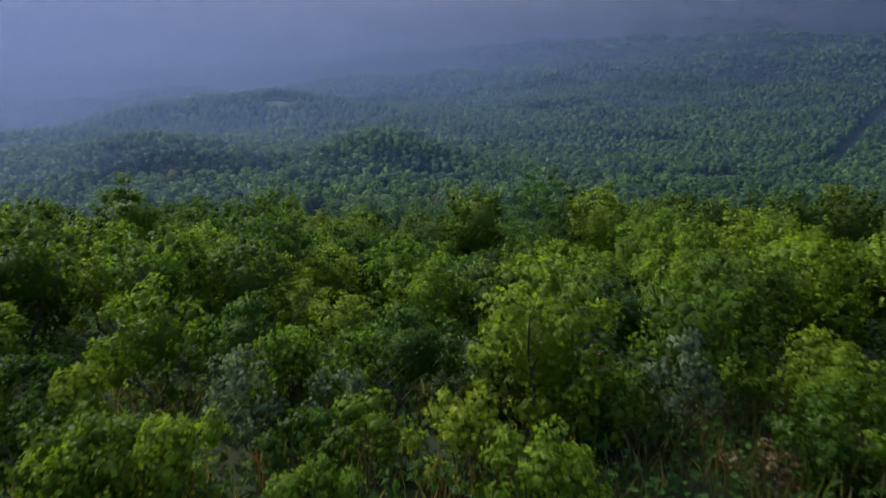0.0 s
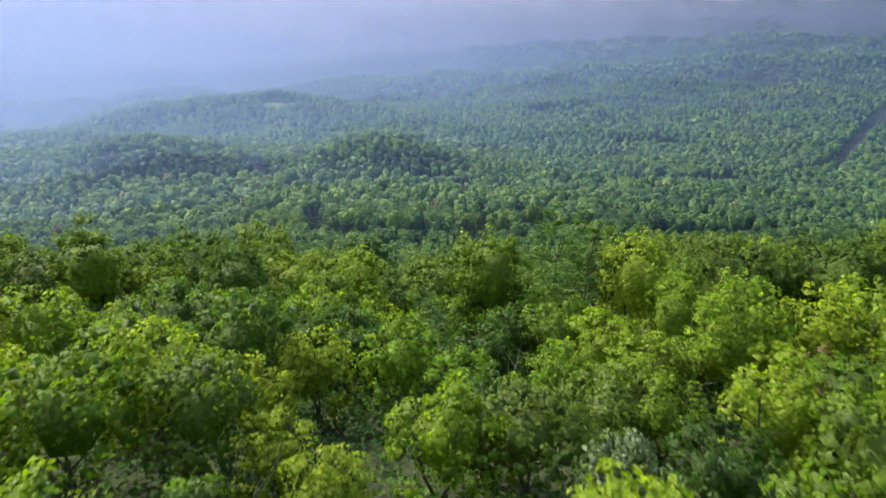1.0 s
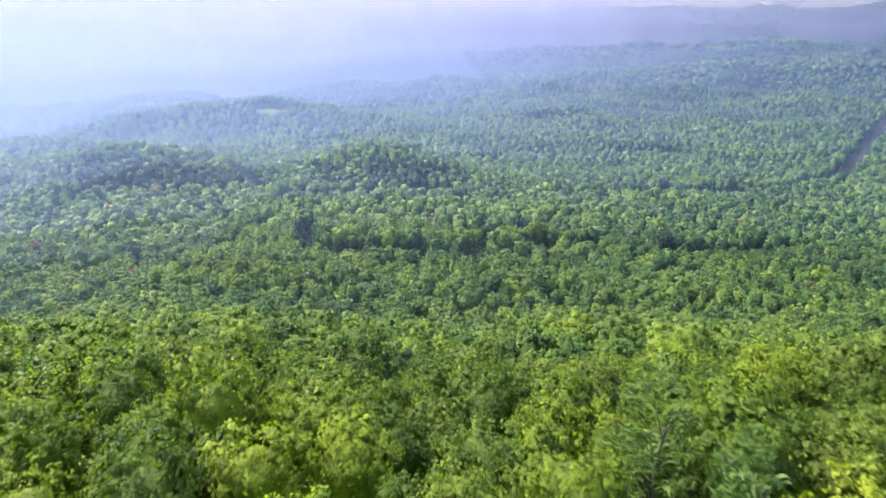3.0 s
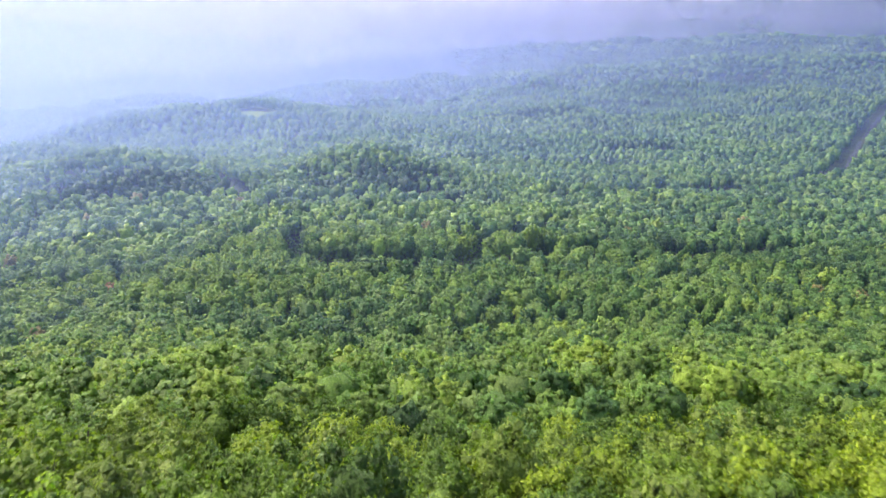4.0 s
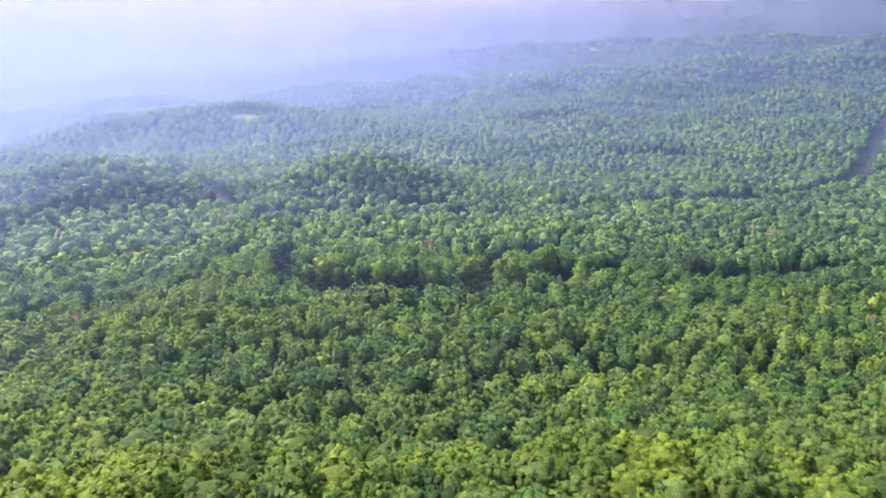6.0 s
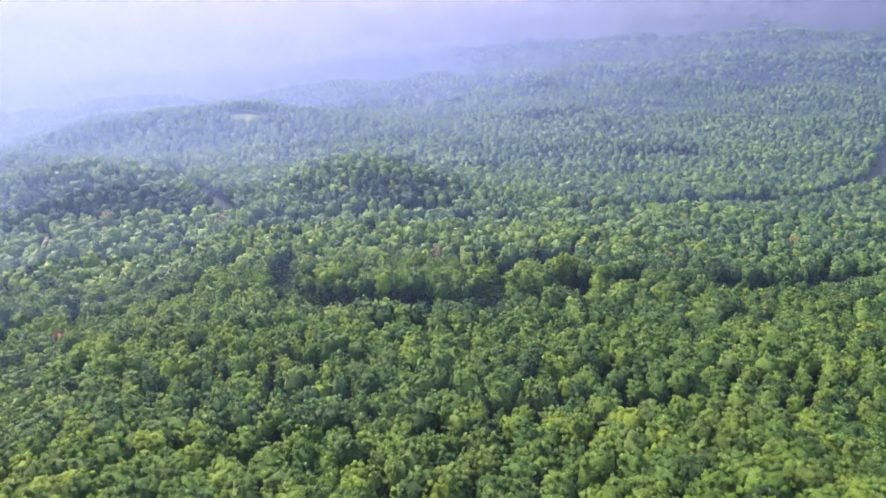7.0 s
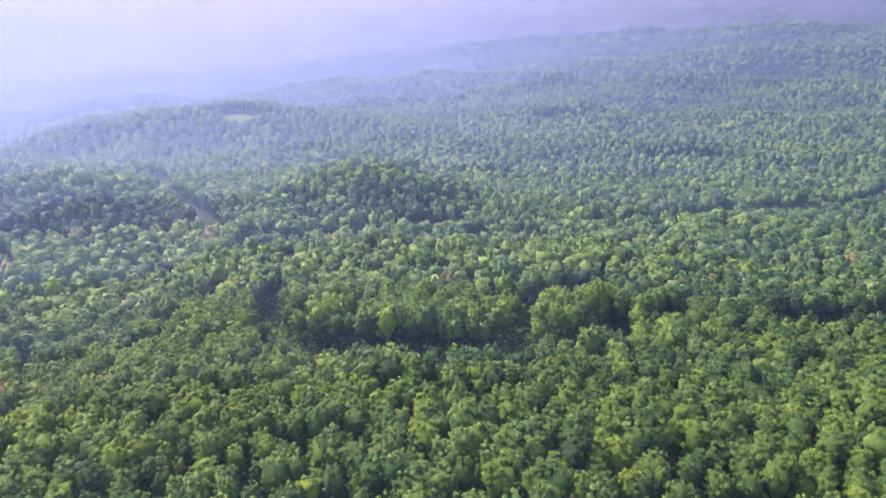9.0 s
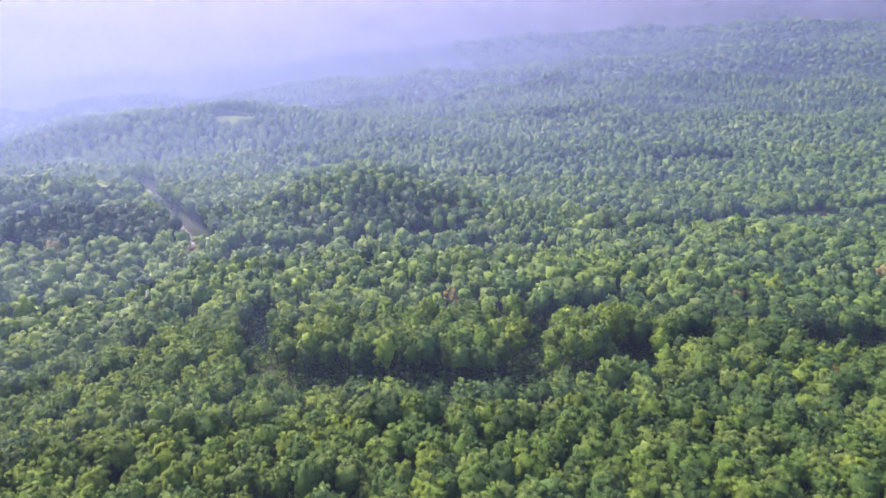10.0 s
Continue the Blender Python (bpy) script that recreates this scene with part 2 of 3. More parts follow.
def open_land(x, y, slack=0.0):
    cx, cy, rx, ry = FIELD
    return on_strip(x, y, slack) | (((x - cx) / rx) ** 2 + ((y - cy) / ry) ** 2 < 1)


# ---- meshes ----
def mesh_of(name, verts, faces, materials, slots=None, tint=None, soft=False, normals=None):
    """A mesh from arrays: faces all have the same number of corners."""
    me = bpy.data.meshes.new(name)
    verts, faces = np.asarray(verts, np.float32), np.asarray(faces, np.int32)
    k = faces.shape[1]
    me.vertices.add(len(verts))
    me.vertices.foreach_set("co", verts.ravel())
    me.loops.add(faces.size)
    me.loops.foreach_set("vertex_index", faces.ravel())
    me.polygons.add(len(faces))
    me.polygons.foreach_set("loop_start", np.arange(0, faces.size, k, dtype=np.int32))
    for mat in materials:
        me.materials.append(mat)
    if slots is not None:
        me.polygons.foreach_set("material_index", np.asarray(slots, np.int32))
    me.polygons.foreach_set("use_smooth", np.full(len(faces), soft))
    if tint is not None:
        a = me.attributes.new("tint", "FLOAT", "FACE")
        a.data.foreach_set("value", np.asarray(tint, np.float32))
    me.update(calc_edges=True)
    if normals is not None:
        me.normals_split_custom_set_from_vertices(unit(np.asarray(normals, np.float32)))
    return me


def unit(v):
    return v / np.maximum(np.linalg.norm(v, axis=-1, keepdims=True), 1e-9)


def sprays(centres, normals, length, width, r, fold=0.25, lie=None):
    """Leaf sprays: one bent lozenge each, as two triangles. lie: the way in which the foliage round it faces."""
    n = len(centres)
    normals = unit(normals)
    a = unit(np.cross(normals, r.normal(size=(n, 3))))
    b = np.cross(normals, a)
    s = r.uniform(0.65, 1.35, (n, 1))
    L, W = length * s * 0.5, width * s * 0.5
    v = np.stack([centres - a * L, centres - b * W + normals * L * fold, centres + a * L, centres + b * W + normals * L * fold], 1)
    q = np.arange(4 * n).reshape(n, 4)
    face = unit((normals if lie is None else lie * 0.7 + normals * 0.3))
    return v.reshape(-1, 3), np.concatenate([q[:, [0, 1, 2]], q[:, [0, 2, 3]]]), np.repeat(face, 4, 0)


def lobes_of(r, count, radius, low, high, spread=0.8, least=0.22, most=0.42):
    """Rounded heads of foliage that together make an uneven crown between two heights."""
    mid, half = (low + high) / 2, (high - low) / 2
    d = unit(r.normal(size=(count, 3)) + np.array([0, 0, 0.3]))
    d[0] = (0.1, 0.0, 1.0)
    c = d * np.array([radius, radius, half]) * spread * r.uniform(0.55, 1.05, (count, 1)) + np.array([0, 0, mid])
    size = radius * r.uniform(least, most, count)
    return c, size


def join(bits):
    vs, fs, ns, n = [], [], [], 0
    for v, f, m in bits:
        vs.append(v)
        fs.append(f + n)
        ns.append(m)
        n += len(v)
    return np.concatenate(vs), np.concatenate(fs), np.concatenate(ns)


def woody(r, high, radius, girth, limbs, stems=1):
    """A trunk that may fork near the ground, with limbs that grow out of it into the crown: one connected mesh."""
    sides, vs, fs = 6, [], []

    def ring(p, t, g):
        a = unit(np.cross(t, (0.31, 0.95, 0.1)))
        b = np.cross(t, a)
        vs.extend(p + (a * math.cos(w) + b * math.sin(w)) * g for w in np.arange(sides) * 2 * math.pi / sides)
        return len(vs) - sides

    def skin(i, j):
        fs.extend((i + k, i + (k + 1) % sides, j + (k + 1) % sides, j + k) for k in range(sides))

    foot = ring(np.array([0, 0, -0.4]), np.array([0, 0, 1.0]), girth * 1.25)
    for s_ in range(stems):
        lean = r.normal(size=2) * (0.05 if stems == 1 else 0.25) * high
        top = np.array([lean[0], lean[1], high * 0.85])
        last, rings = foot, []
        for k in (0.1, 0.25, 0.4, 0.55, 0.7, 0.85, 1.0):
            p = top * k + np.array([*(r.normal(size=2) * 0.015 * high), 0])
            now = ring(p, unit(top), girth * (1.02 - 0.92 * k))
            skin(last, now)
            last = now
            rings.append((now, p, girth * (1.02 - 0.92 * k)))
        for _ in range(limbs):
            base, p, g = rings[int(r.integers(2, 6))]
            out = np.array([*unit(r.normal(size=2)) * radius * r.uniform(0.5, 0.85), high * r.uniform(0.08, 0.2)])
            a = ring(p + out * 0.45 + (0, 0, 0.03 * high), unit(out), g * 0.42)
            b = ring(p + out, unit(out), g * 0.1)
            skin(base, a)
            skin(a, b)
    return np.array(vs), np.array(fs)


def pine_crown(r, high, radius, whorls, per, spread):
    """Flat sweeping boughs of needles in tiers."""
    ps, ns = [], []
    for w in range(whorls):
        t = w / (whorls - 1)
        z = high * (0.34 + 0.64 * t)
        reach = radius * (1 - t) ** 0.7 * r.uniform(0.8, 1.1) + 0.25
        for k in range(5):
            ang = r.uniform(0, 2 * math.pi)
            m = max(4, int(per * reach / radius))
            s = r.uniform(0.15, 1.0, m) ** 0.6 * reach
            side = r.normal(size=m) * 0.18 * reach
            ps.append(np.stack([np.cos(ang) * s - np.sin(ang) * side, np.sin(ang) * s + np.cos(ang) * side, z + 0.28 * s + r.normal(size=m) * 0.12], 1))
            ns.append(np.tile([-math.cos(ang) * 0.3, -math.sin(ang) * 0.3, 1.0], (m, 1)) + r.normal(size=(m, 3)) * 0.3)
    return sprays(np.concatenate(ps), np.concatenate(ns), spread, spread * 0.3, r, 0.15)


BALL_V = unit(np.array([(a * s, b * 1.618 * q, 0)[i:] + (a * s, b * 1.618 * q, 0)[:i] for i in range(3) for a, s in ((1, 1), (1, -1)) for b, q in ((1, 1), (1, -1))], float))


def ball_faces(v):
    out = []
    edge = min(np.linalg.norm(v[0] - w) for w in v[1:]) * 1.05
    for i in range(12):
        for j in range(i + 1, 12):
            for k in range(j + 1, 12):
                if max(np.linalg.norm(v[i] - v[j]), np.linalg.norm(v[j] - v[k]), np.linalg.norm(v[i] - v[k])) < edge:
                    out.append((i, j, k) if np.dot(np.cross(v[j] - v[i], v[k] - v[i]), v[i]) > 0 else (i, k, j))
    return np.array(out)


BALL_F = ball_faces(BALL_V)


def leafy(r, heads, radius, low, high, count, size, least, most, spread=0.72, core=0.84, stray=0.4):
    """A crown of rounded heads: a dense heart of leaves in each, and loose sprays all over and past it."""
    c, s = lobes_of(r, heads, radius, low, high, spread, least, most)
    bits = []
    for ci, si in zip(c, s) if core else ():
        turn = np.linalg.qr(r.normal(size=(3, 3)))[0]
        u = BALL_V @ turn
        f = BALL_F if np.linalg.det(turn) > 0 else BALL_F[:, ::-1]
        bits.append((ci + u * si * core * r.uniform(0.8, 1.15, (12, 1)), f[u[f].mean(1)[:, 2] > -0.6], u))
    pick = r.choice(heads, count * 3, p=s ** 2 / (s ** 2).sum())
    d = unit(r.normal(size=(len(pick), 3)) + np.array([0, 0, 0.4]))
    p = c[pick] + d * (s[pick] * r.uniform(0.7, 1.15, len(pick)))[:, None]
    deep = np.zeros(len(p))
    for ci, si in zip(c, s):
        deep += np.linalg.norm(p - ci, axis=1) < si * 0.66
    keep = np.nonzero(deep == 0)[0][:count]
    bits.append(sprays(p[keep], d[keep] + r.normal(size=(len(keep), 3)) * stray, size, size * 0.72, r, 0.25, unit(d[keep] * 0.75 + unit(p[keep] - (0, 0, (low + high) / 2)) * 0.35)))
    return join(bits)


OCTA_V = np.array([(1, 0, 0), (0, 1, 0), (-1, 0, 0), (0, -1, 0), (0, 0, 1), (0, 0, -1)], float)
OCTA_F = np.array([(0, 1, 4), (1, 2, 4), (2, 3, 4), (3, 0, 4), (1, 0, 5), (2, 1, 5), (3, 2, 5), (0, 3, 5)])


def solid(r, base_v, base_f, centre, size, rough, cut, out, lean):
    turn = np.linalg.qr(r.normal(size=(3, 3)))[0]
    if np.linalg.det(turn) < 0:
        turn[:, 0] *= -1
    u = base_v @ turn
    f = base_f[u[base_f].mean(1)[:, 2] > cut]
    return centre + u * size * r.uniform(1 - rough, 1 + rough, (len(u), 1)), f, u * (1 - lean) + out * lean


def domed(r, radius, low, high, knobs, least, most, count, size, stray=0.5, fine=False, heart=0.8, kernel=0.95):
    """A closed forest crown: a domed heart, knobs of foliage all over it, and leaf sprays on the knobs."""
    mid, half = low + (high - low) * 0.42, (high - low) * 0.5
    axes = np.array([radius * 0.70, radius * 0.70, half * 0.88])
    up = np.array([0, 0, 1.0])
    core, at = (axes * (heart, heart, heart * 0.78), mid + half * 0.2) if count > 8 else (axes, mid)
    bits = [solid(r, BALL_V, BALL_F, np.array([0, 0, at]), core, 0.14, -0.45, up, 0.0)]
    v = bits[0][0]
    v[:, :2] *= np.sqrt(1 + np.clip((v[:, 2:] - at) / core[2], 0, 1) ** 2)
    d = unit(r.normal(size=(knobs, 3)) + (0, 0, 0.45))
    d[:, 2] = np.where(d[:, 2] < -0.35, -d[:, 2], d[:, 2])
    c = d * axes * r.uniform(0.84, 1.08, (knobs, 1))
    c[:, :2] *= np.sqrt(1 + np.clip(d[:, 2:], 0, 1) ** 2)
    c[:, 2] += mid
    s = radius * r.uniform(least, most, knobs)
    for k in range(knobs):
        bits.append(solid(r, BALL_V if fine else OCTA_V, BALL_F if fine else OCTA_F, c[k], s[k] * kernel, 0.2, -0.45, d[k], 0.5))
    if count:
        pick = r.choice(knobs, count, p=s ** 2 / (s ** 2).sum())
        e = unit(r.normal(size=(count, 3)) + d[pick] * 0.8 + (0, 0, 0.3))
        p = c[pick] + e * (s[pick] * r.uniform(0.85, 1.2, count))[:, None]
        inner = count // 3 if count > 40 else 0
        if inner:
            w = unit(r.normal(size=(inner, 3)) + (0, 0, 0.5))
            e[:inner], p[:inner] = w, w * core * (1.06, 1.06, 1.02) * np.where(np.arange(3) < 2, np.sqrt(1 + np.clip(w[:, 2:], 0, 1) ** 2), 1.0) + (0, 0, at)
        bits.append(sprays(p, e + r.normal(size=(count, 3)) * stray, size, size * 0.75, r, 0.25, unit(e * 0.7 + d[pick] * 0.4)))
    return join(bits)


def scatter(x0, x1, y0, y1, step, seed, inside):
    """Places for trees: an uneven hexagonal planting with jitter."""
    r = np.random.default_rng(seed)
    ny, nx = int((y1 - y0) / (step * 0.87)) + 1, int((x1 - x0) / step) + 1
    j, i = np.mgrid[0:ny, 0:nx]
    x = x0 + (i + 0.5 * (j % 2)) * step + r.uniform(-0.42, 0.42, i.shape) * step
    y = y0 + j * step * 0.87 + r.uniform(-0.42, 0.42, i.shape) * step
    x, y = x.ravel(), y.ravel()
    k = inside(x, y)
    return x[k], y[k]


def in_view(x, y, margin=14.0):
    return np.abs(x + 0.02 * y) < 0.655 * y + margin


def planting(name, label, templates, x, y, scale, squash, tint, mats, seed, sink=0.3, trunks=0.0):
    """One joined mesh of many trees."""
    r = np.random.default_rng(seed)
    z = ground(x, y) - sink
    which, yaw = r.integers(0, len(templates), len(x)), r.uniform(0, 2 * math.pi, len(x))
    vs, fs, ts, ns, n = [], [], [], [], 0
    for t, (tv, tf, tn) in enumerate(templates):
        k = np.nonzero(which == t)[0]
        if not len(k):
            continue
        c, s = np.cos(yaw[k])[:, None] * scale[k, None], np.sin(yaw[k])[:, None] * scale[k, None]
        v = np.stack([tv[:, 0] * c - tv[:, 1] * s + x[k, None], tv[:, 0] * s + tv[:, 1] * c + y[k, None], tv[:, 2] * squash[k, None] + z[k, None]], 2)
        f = tf[None] + (np.arange(len(k)) * len(tv))[:, None, None] + n
        vs.append(v.reshape(-1, 3))
        fs.append(f.reshape(-1, tf.shape[1]))
        c, s = np.cos(yaw[k])[:, None], np.sin(yaw[k])[:, None]
        ns.append(np.stack([tn[:, 0] * c - tn[:, 1] * s, tn[:, 0] * s + tn[:, 1] * c, np.broadcast_to(tn[:, 2], (len(k), len(tn)))], 2).reshape(-1, 3))
        ts.append(np.repeat(tint[k], len(tf)))
        n += len(k) * len(tv)
    me = mesh_of(name, np.concatenate(vs), np.concatenate(fs), mats, None, np.concatenate(ts), True, np.concatenate(ns))
    return tagged(new(name, me), label, "forest", "", "stuff")


def stems_for(name, x, y, high, girth, seed):
    r = np.random.default_rng(seed)
    v = np.array([(math.cos(a) * g, math.sin(a) * g, h) for h, g in ((0, 1), (1, 0.45)) for a in (0, 2.1, 4.2)])
    f = np.array([(0, 1, 4, 3), (1, 2, 5, 4), (2, 0, 3, 5)])
    z = ground(x, y) - 0.5
    V = np.stack([v[None, :, 0] * girth + x[:, None], v[None, :, 1] * girth + y[:, None], v[None, :, 2] * high[:, None] + z[:, None]], 2)
    F = f[None] + (np.arange(len(x)) * 6)[:, None, None]
    return tagged(new(name, mesh_of(name, V.reshape(-1, 3), F.reshape(-1, 4), [BARK])), "grey-brown trunks standing in the shaded forest", "tree trunks", "", "stuff")


# ---- ground ----
def ground_sheet():
    ys = np.concatenate([np.arange(-600, -20, 40), np.arange(-20, 130, 4), np.arange(130, 700, 10), np.arange(700, 1800, 25), np.arange(1800, 5300, 100)])
    s = np.linspace(-1, 1, 161)
    xs = 260 * s + 3600 * s ** 5
    X, Y = np.meshgrid(xs, ys)
    Z = ground(X, Y)
    nx, ny = len(xs), len(ys)
    i = (np.arange(ny - 1)[:, None] * nx + np.arange(nx - 1)[None]).ravel()
    me = mesh_of("ground", np.stack([X, Y, Z], 2).reshape(-1, 3), np.stack([i, i + 1, i + 1 + nx, i + nx], 1), [SOIL], soft=True)
    return tagged(new("ground", me), "dark leaf-littered hillside and valley floor under the trees", "ground", "", "structure")


ground_sheet()


def strip(name, pts, half, mat, label, lift=0.12):
    pts = [np.array(p, float) for p in pts]
    fine = [a + (b - a) * t for a, b in zip(pts, pts[1:]) for t in np.linspace(0, 1, 9)[:-1]] + [pts[-1]]
    vs, fs = [], []
    for i, p in enumerate(fine):
        d = unit(fine[min(i + 1, len(fine) - 1)] - fine[max(i - 1, 0)])
        for s in np.linspace(-1, 1, 5):
            q = p + np.array([-d[1], d[0]]) * half * s
            vs.append((*q, float(ground(q[0], q[1])) + lift + 0.5 * (1 - s * s)))
        if i:
            fs += [(5 * i - 5 + k, 5 * i - 4 + k, 5 * i + 1 + k, 5 * i + k) for k in range(4)]
    return tagged(new(name, mesh_of(name, vs, fs, [mat], soft=True)), label, name.split("_")[-1], "", "structure")


def oval(name, cx, cy, rx, ry, mat, label):
    a = np.linspace(0, 2 * math.pi, 40, endpoint=False)
    vs, fs = [], []
    for k, s in enumerate((0.02, 0.35, 0.7, 1.0)):
        for t in a:
            x, y = cx + math.cos(t) * rx * s * (1 + 0.12 * math.sin(3 * t)), cy + math.sin(t) * ry * s
            vs.append((x, y, float(ground(x, y)) + 0.6))
        if k:
            fs += [((k - 1) * 40 + i, (k - 1) * 40 + (i + 1) % 40, k * 40 + (i + 1) % 40, k * 40 + i) for i in range(40)]
    return tagged(new(name, mesh_of(name, vs, fs, [mat], soft=True)), label, "meadow", "", "structure")


strip("dirt_track", OPENINGS[9][1], 1.7, TRACK, "pale pinkish dirt track through the woods")
strip("forest_road", OPENINGS[6][1] + OPENINGS[5][1][-2:0:-1], 2.4, ROAD, "narrow road, darkened in colour for the shade of the trees")
oval("meadow", FIELD[0], FIELD[1], FIELD[2] * 0.95, FIELD[3] * 0.6, MEADOW, "small bright yellow-green meadow among wooded hills")


# ---- the forest, from the hillside to the far ridge ----
def tints(x, y, seed, shift=0.0):
    r = np.random.default_rng(seed)
    # uneven light put into the tint: darker to the right, lighter to the left
    t = 0.12 + r.beta(1.5, 1.7, len(x)) * 0.72 + 0.12 * lattice(x, y, 48, 21) + 0.10 * lattice(x, y, 130, 22) + shift - 0.17 * smooth((x - 10) / 140) + 0.10 * smooth((-x - 20) / 100)
    odd = r.random(len(x))
    t = np.where((odd > 0.985) & (y < 420), r.uniform(0.82, 0.93, len(x)), t)
    t = np.where(odd < 0.05, r.uniform(0.03, 0.14, len(x)), np.clip(t, 0.07, 0.86))
    # shade put into the leaf colour: darkest greens on these patches
    t = np.where(in_shade_patch(x, y) & (odd < 0.97), r.uniform(0.0, 0.07, len(x)), t)
    odd = np.where(y < 180, 0.0, odd)
    t = np.where((odd > 0.51) & (odd < 0.512), 0.985, t)
    off = smooth((y - 520) / 200)
    t = np.where(t < 0.14, t, t + off * 0.5 * (0.36 - t) + off * 0.22 * lattice(x, y, 60, 24))
    t = np.where(np.hypot(x + 4, y - 393) < 3.2, 0.985, t)
    return np.where(np.hypot(x + 142, y - 327) < 4.5, 1.0, t)


def woods(zone, label, templates, inside, box, step, size, high, mats, seed, trunk=False):
    cx, cy, rx, ry = CLUMP
    x, y = scatter(*box, step, seed, lambda a, b: inside(a, b) & ~open_land(a, b, step * 0.42) & (((a - cx) / rx) ** 2 + ((b - cy) / ry) ** 2 > 1)
                   & (np.random.default_rng(seed + 9).random(len(a)) > 0.04))
    r = np.random.default_rng(seed + 1)
    big = r.uniform(0.76, 1.26, len(x)) * (1 + 0.12 * lattice(x, y, 30, 31) + 0.12 * lattice(x, y, 80, 33))
    tall = np.where(on_strip(x, y - 11), r.uniform(0.95, 1.2, len(x)), 1.0) * np.where(on_strip(x, y + 10), 1.03, 1.0)
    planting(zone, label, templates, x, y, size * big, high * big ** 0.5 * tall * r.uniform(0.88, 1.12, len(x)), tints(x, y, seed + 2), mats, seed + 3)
    if trunk:
        near = on_strip(x, y, 16)
        if near.any():
            stems_for(zone + "_trunks", x[near], y[near], np.full(near.sum(), 11.0 * high), 0.22, seed + 4)


tr = np.random.default_rng(40)
UPPER = [domed(tr, 3.6, 2.5, 15.0, 58, 0.11, 0.19, 150, 0.42, 0.5, False, 0.93) for _ in range(12)]
MID = [domed(tr, 3.7, 2.5, 15.0, 36, 0.13, 0.22, 42, 0.5, 0.35, False, 0.94) for _ in range(18)]
DISTANT = [domed(tr, 4.2, 2.0, 15.0, 12, 0.19, 0.31, 10, 0.9, 0.35, False, 0.97) for _ in range(18)]
FAR = [domed(tr, 3.9, 3.0, 15.5, 3, 0.28, 0.45, 2, 1.6) for _ in range(16)]
BEYOND = [domed(tr, 4.2, 4.0, 16.0, 1, 0.35, 0.5, 1, 2.2) for _ in range(16)]
FARTHEST = [domed(tr, 8.5, 3.0, 15.0, 1, 0.35, 0.6, 1, 4.5) for _ in range(12)]

woods("slope_forest", "dense green broadleaf forest on the steep slope", UPPER, lambda a, b: in_view(a, b - 22) & (b >= 112) & (b < 180),
      (-150, 150, 112, 180), 4.9, 1.0, 1.0, [LEAF_FOREST], 151)
woods("hillside_forest", "dense green broadleaf forest on the lower hillside", MID, lambda a, b: in_view(a, b - 22) & (b >= 180) & (b < 385),
      (-300, 300, 180, 385), 5.15, 1.0, 1.0, [LEAF_FOREST], 101, True)
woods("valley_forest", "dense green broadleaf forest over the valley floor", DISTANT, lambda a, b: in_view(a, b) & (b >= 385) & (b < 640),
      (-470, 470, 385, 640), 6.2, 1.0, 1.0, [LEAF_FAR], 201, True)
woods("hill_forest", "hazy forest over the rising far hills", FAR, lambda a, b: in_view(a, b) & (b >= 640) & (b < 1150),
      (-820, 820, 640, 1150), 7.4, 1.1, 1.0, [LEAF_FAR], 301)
woods("far_forest", "bluish distant forest on the far slopes", BEYOND, lambda a, b: in_view(a, b) & (b >= 1150) & (b < 1700),
      (-1200, 1200, 1150, 1700), 13.0, 1.6, 1.1, [LEAF_FAR], 401)
woods("ridge_forest", "distant forest on the hazy skyline ridge", FARTHEST, lambda a, b: in_view(a, b) & (b >= 1700) & (b < 3300),
      (-2300, 2300, 1700, 3300), 31.0, 1.9, 1.2, [LEAF_FAR], 501)


def beside(a, b):
    wedge = np.where(b < 112, 0.66 * b + 7, 0.655 * (b - 22) + 14)
    return (np.abs(a) > np.maximum(wedge, 13)) & (np.abs(a) < np.maximum(wedge, 13) + 95) & ~((b < 8) & (np.hypot(a, b) < 16))


woods("side_forest", "green broadleaf forest that runs on beside the hillside", DISTANT, beside, (-360, 360, -70, 420), 6.6, 1.12, 0.9, [LEAF_FAR], 701)
woods("back_forest", "green broadleaf forest on the hill's back", DISTANT, lambda a, b: (b < -18) & (np.abs(a) < 16), (-20, 20, -75, -18), 6.6, 1.15, 0.75, [LEAF_FAR], 711)


# ---- trees that stand near the camera's way, one by one ----
def tree_kind(name, label, category, group, wood, crown_mesh, leaf_mat):
    root = new(name)
    tagged(root, label, category, group)
    t = new("trunk", mesh_of("trunk", *wood, [BARK], soft=True))
    c = new("crown", mesh_of("crown", *crown_mesh[:2], [leaf_mat], soft=True, normals=crown_mesh[2]))
    for o in (t, c):
        o.parent = root
    return root


nr = np.random.default_rng(77)
SHRUBS = [tree_kind("shrub", "low dense green shrub on the brushy hilltop", "shrub", "shrubs on the hilltop", woody(nr, 2.4, 1.2, 0.035, 3, 4),
                    leafy(nr, 26, 1.5, 0.0, 2.6, 950, 0.165, 0.16, 0.32, 0.88, 0.5, 0.7), LEAF_NEAR) for _ in range(3)]
SHRUBS += [tree_kind("shrub", "low yellow-green shrub in the rough grass", "shrub", "shrubs on the hilltop", woody(nr, 2.2, 1.1, 0.035, 3, 4),
                     leafy(nr, 24, 1.4, 0.0, 2.4, 900, 0.165, 0.16, 0.32, 0.88, 0.5, 0.7), LEAF_YELLOW) for _ in range(2)]
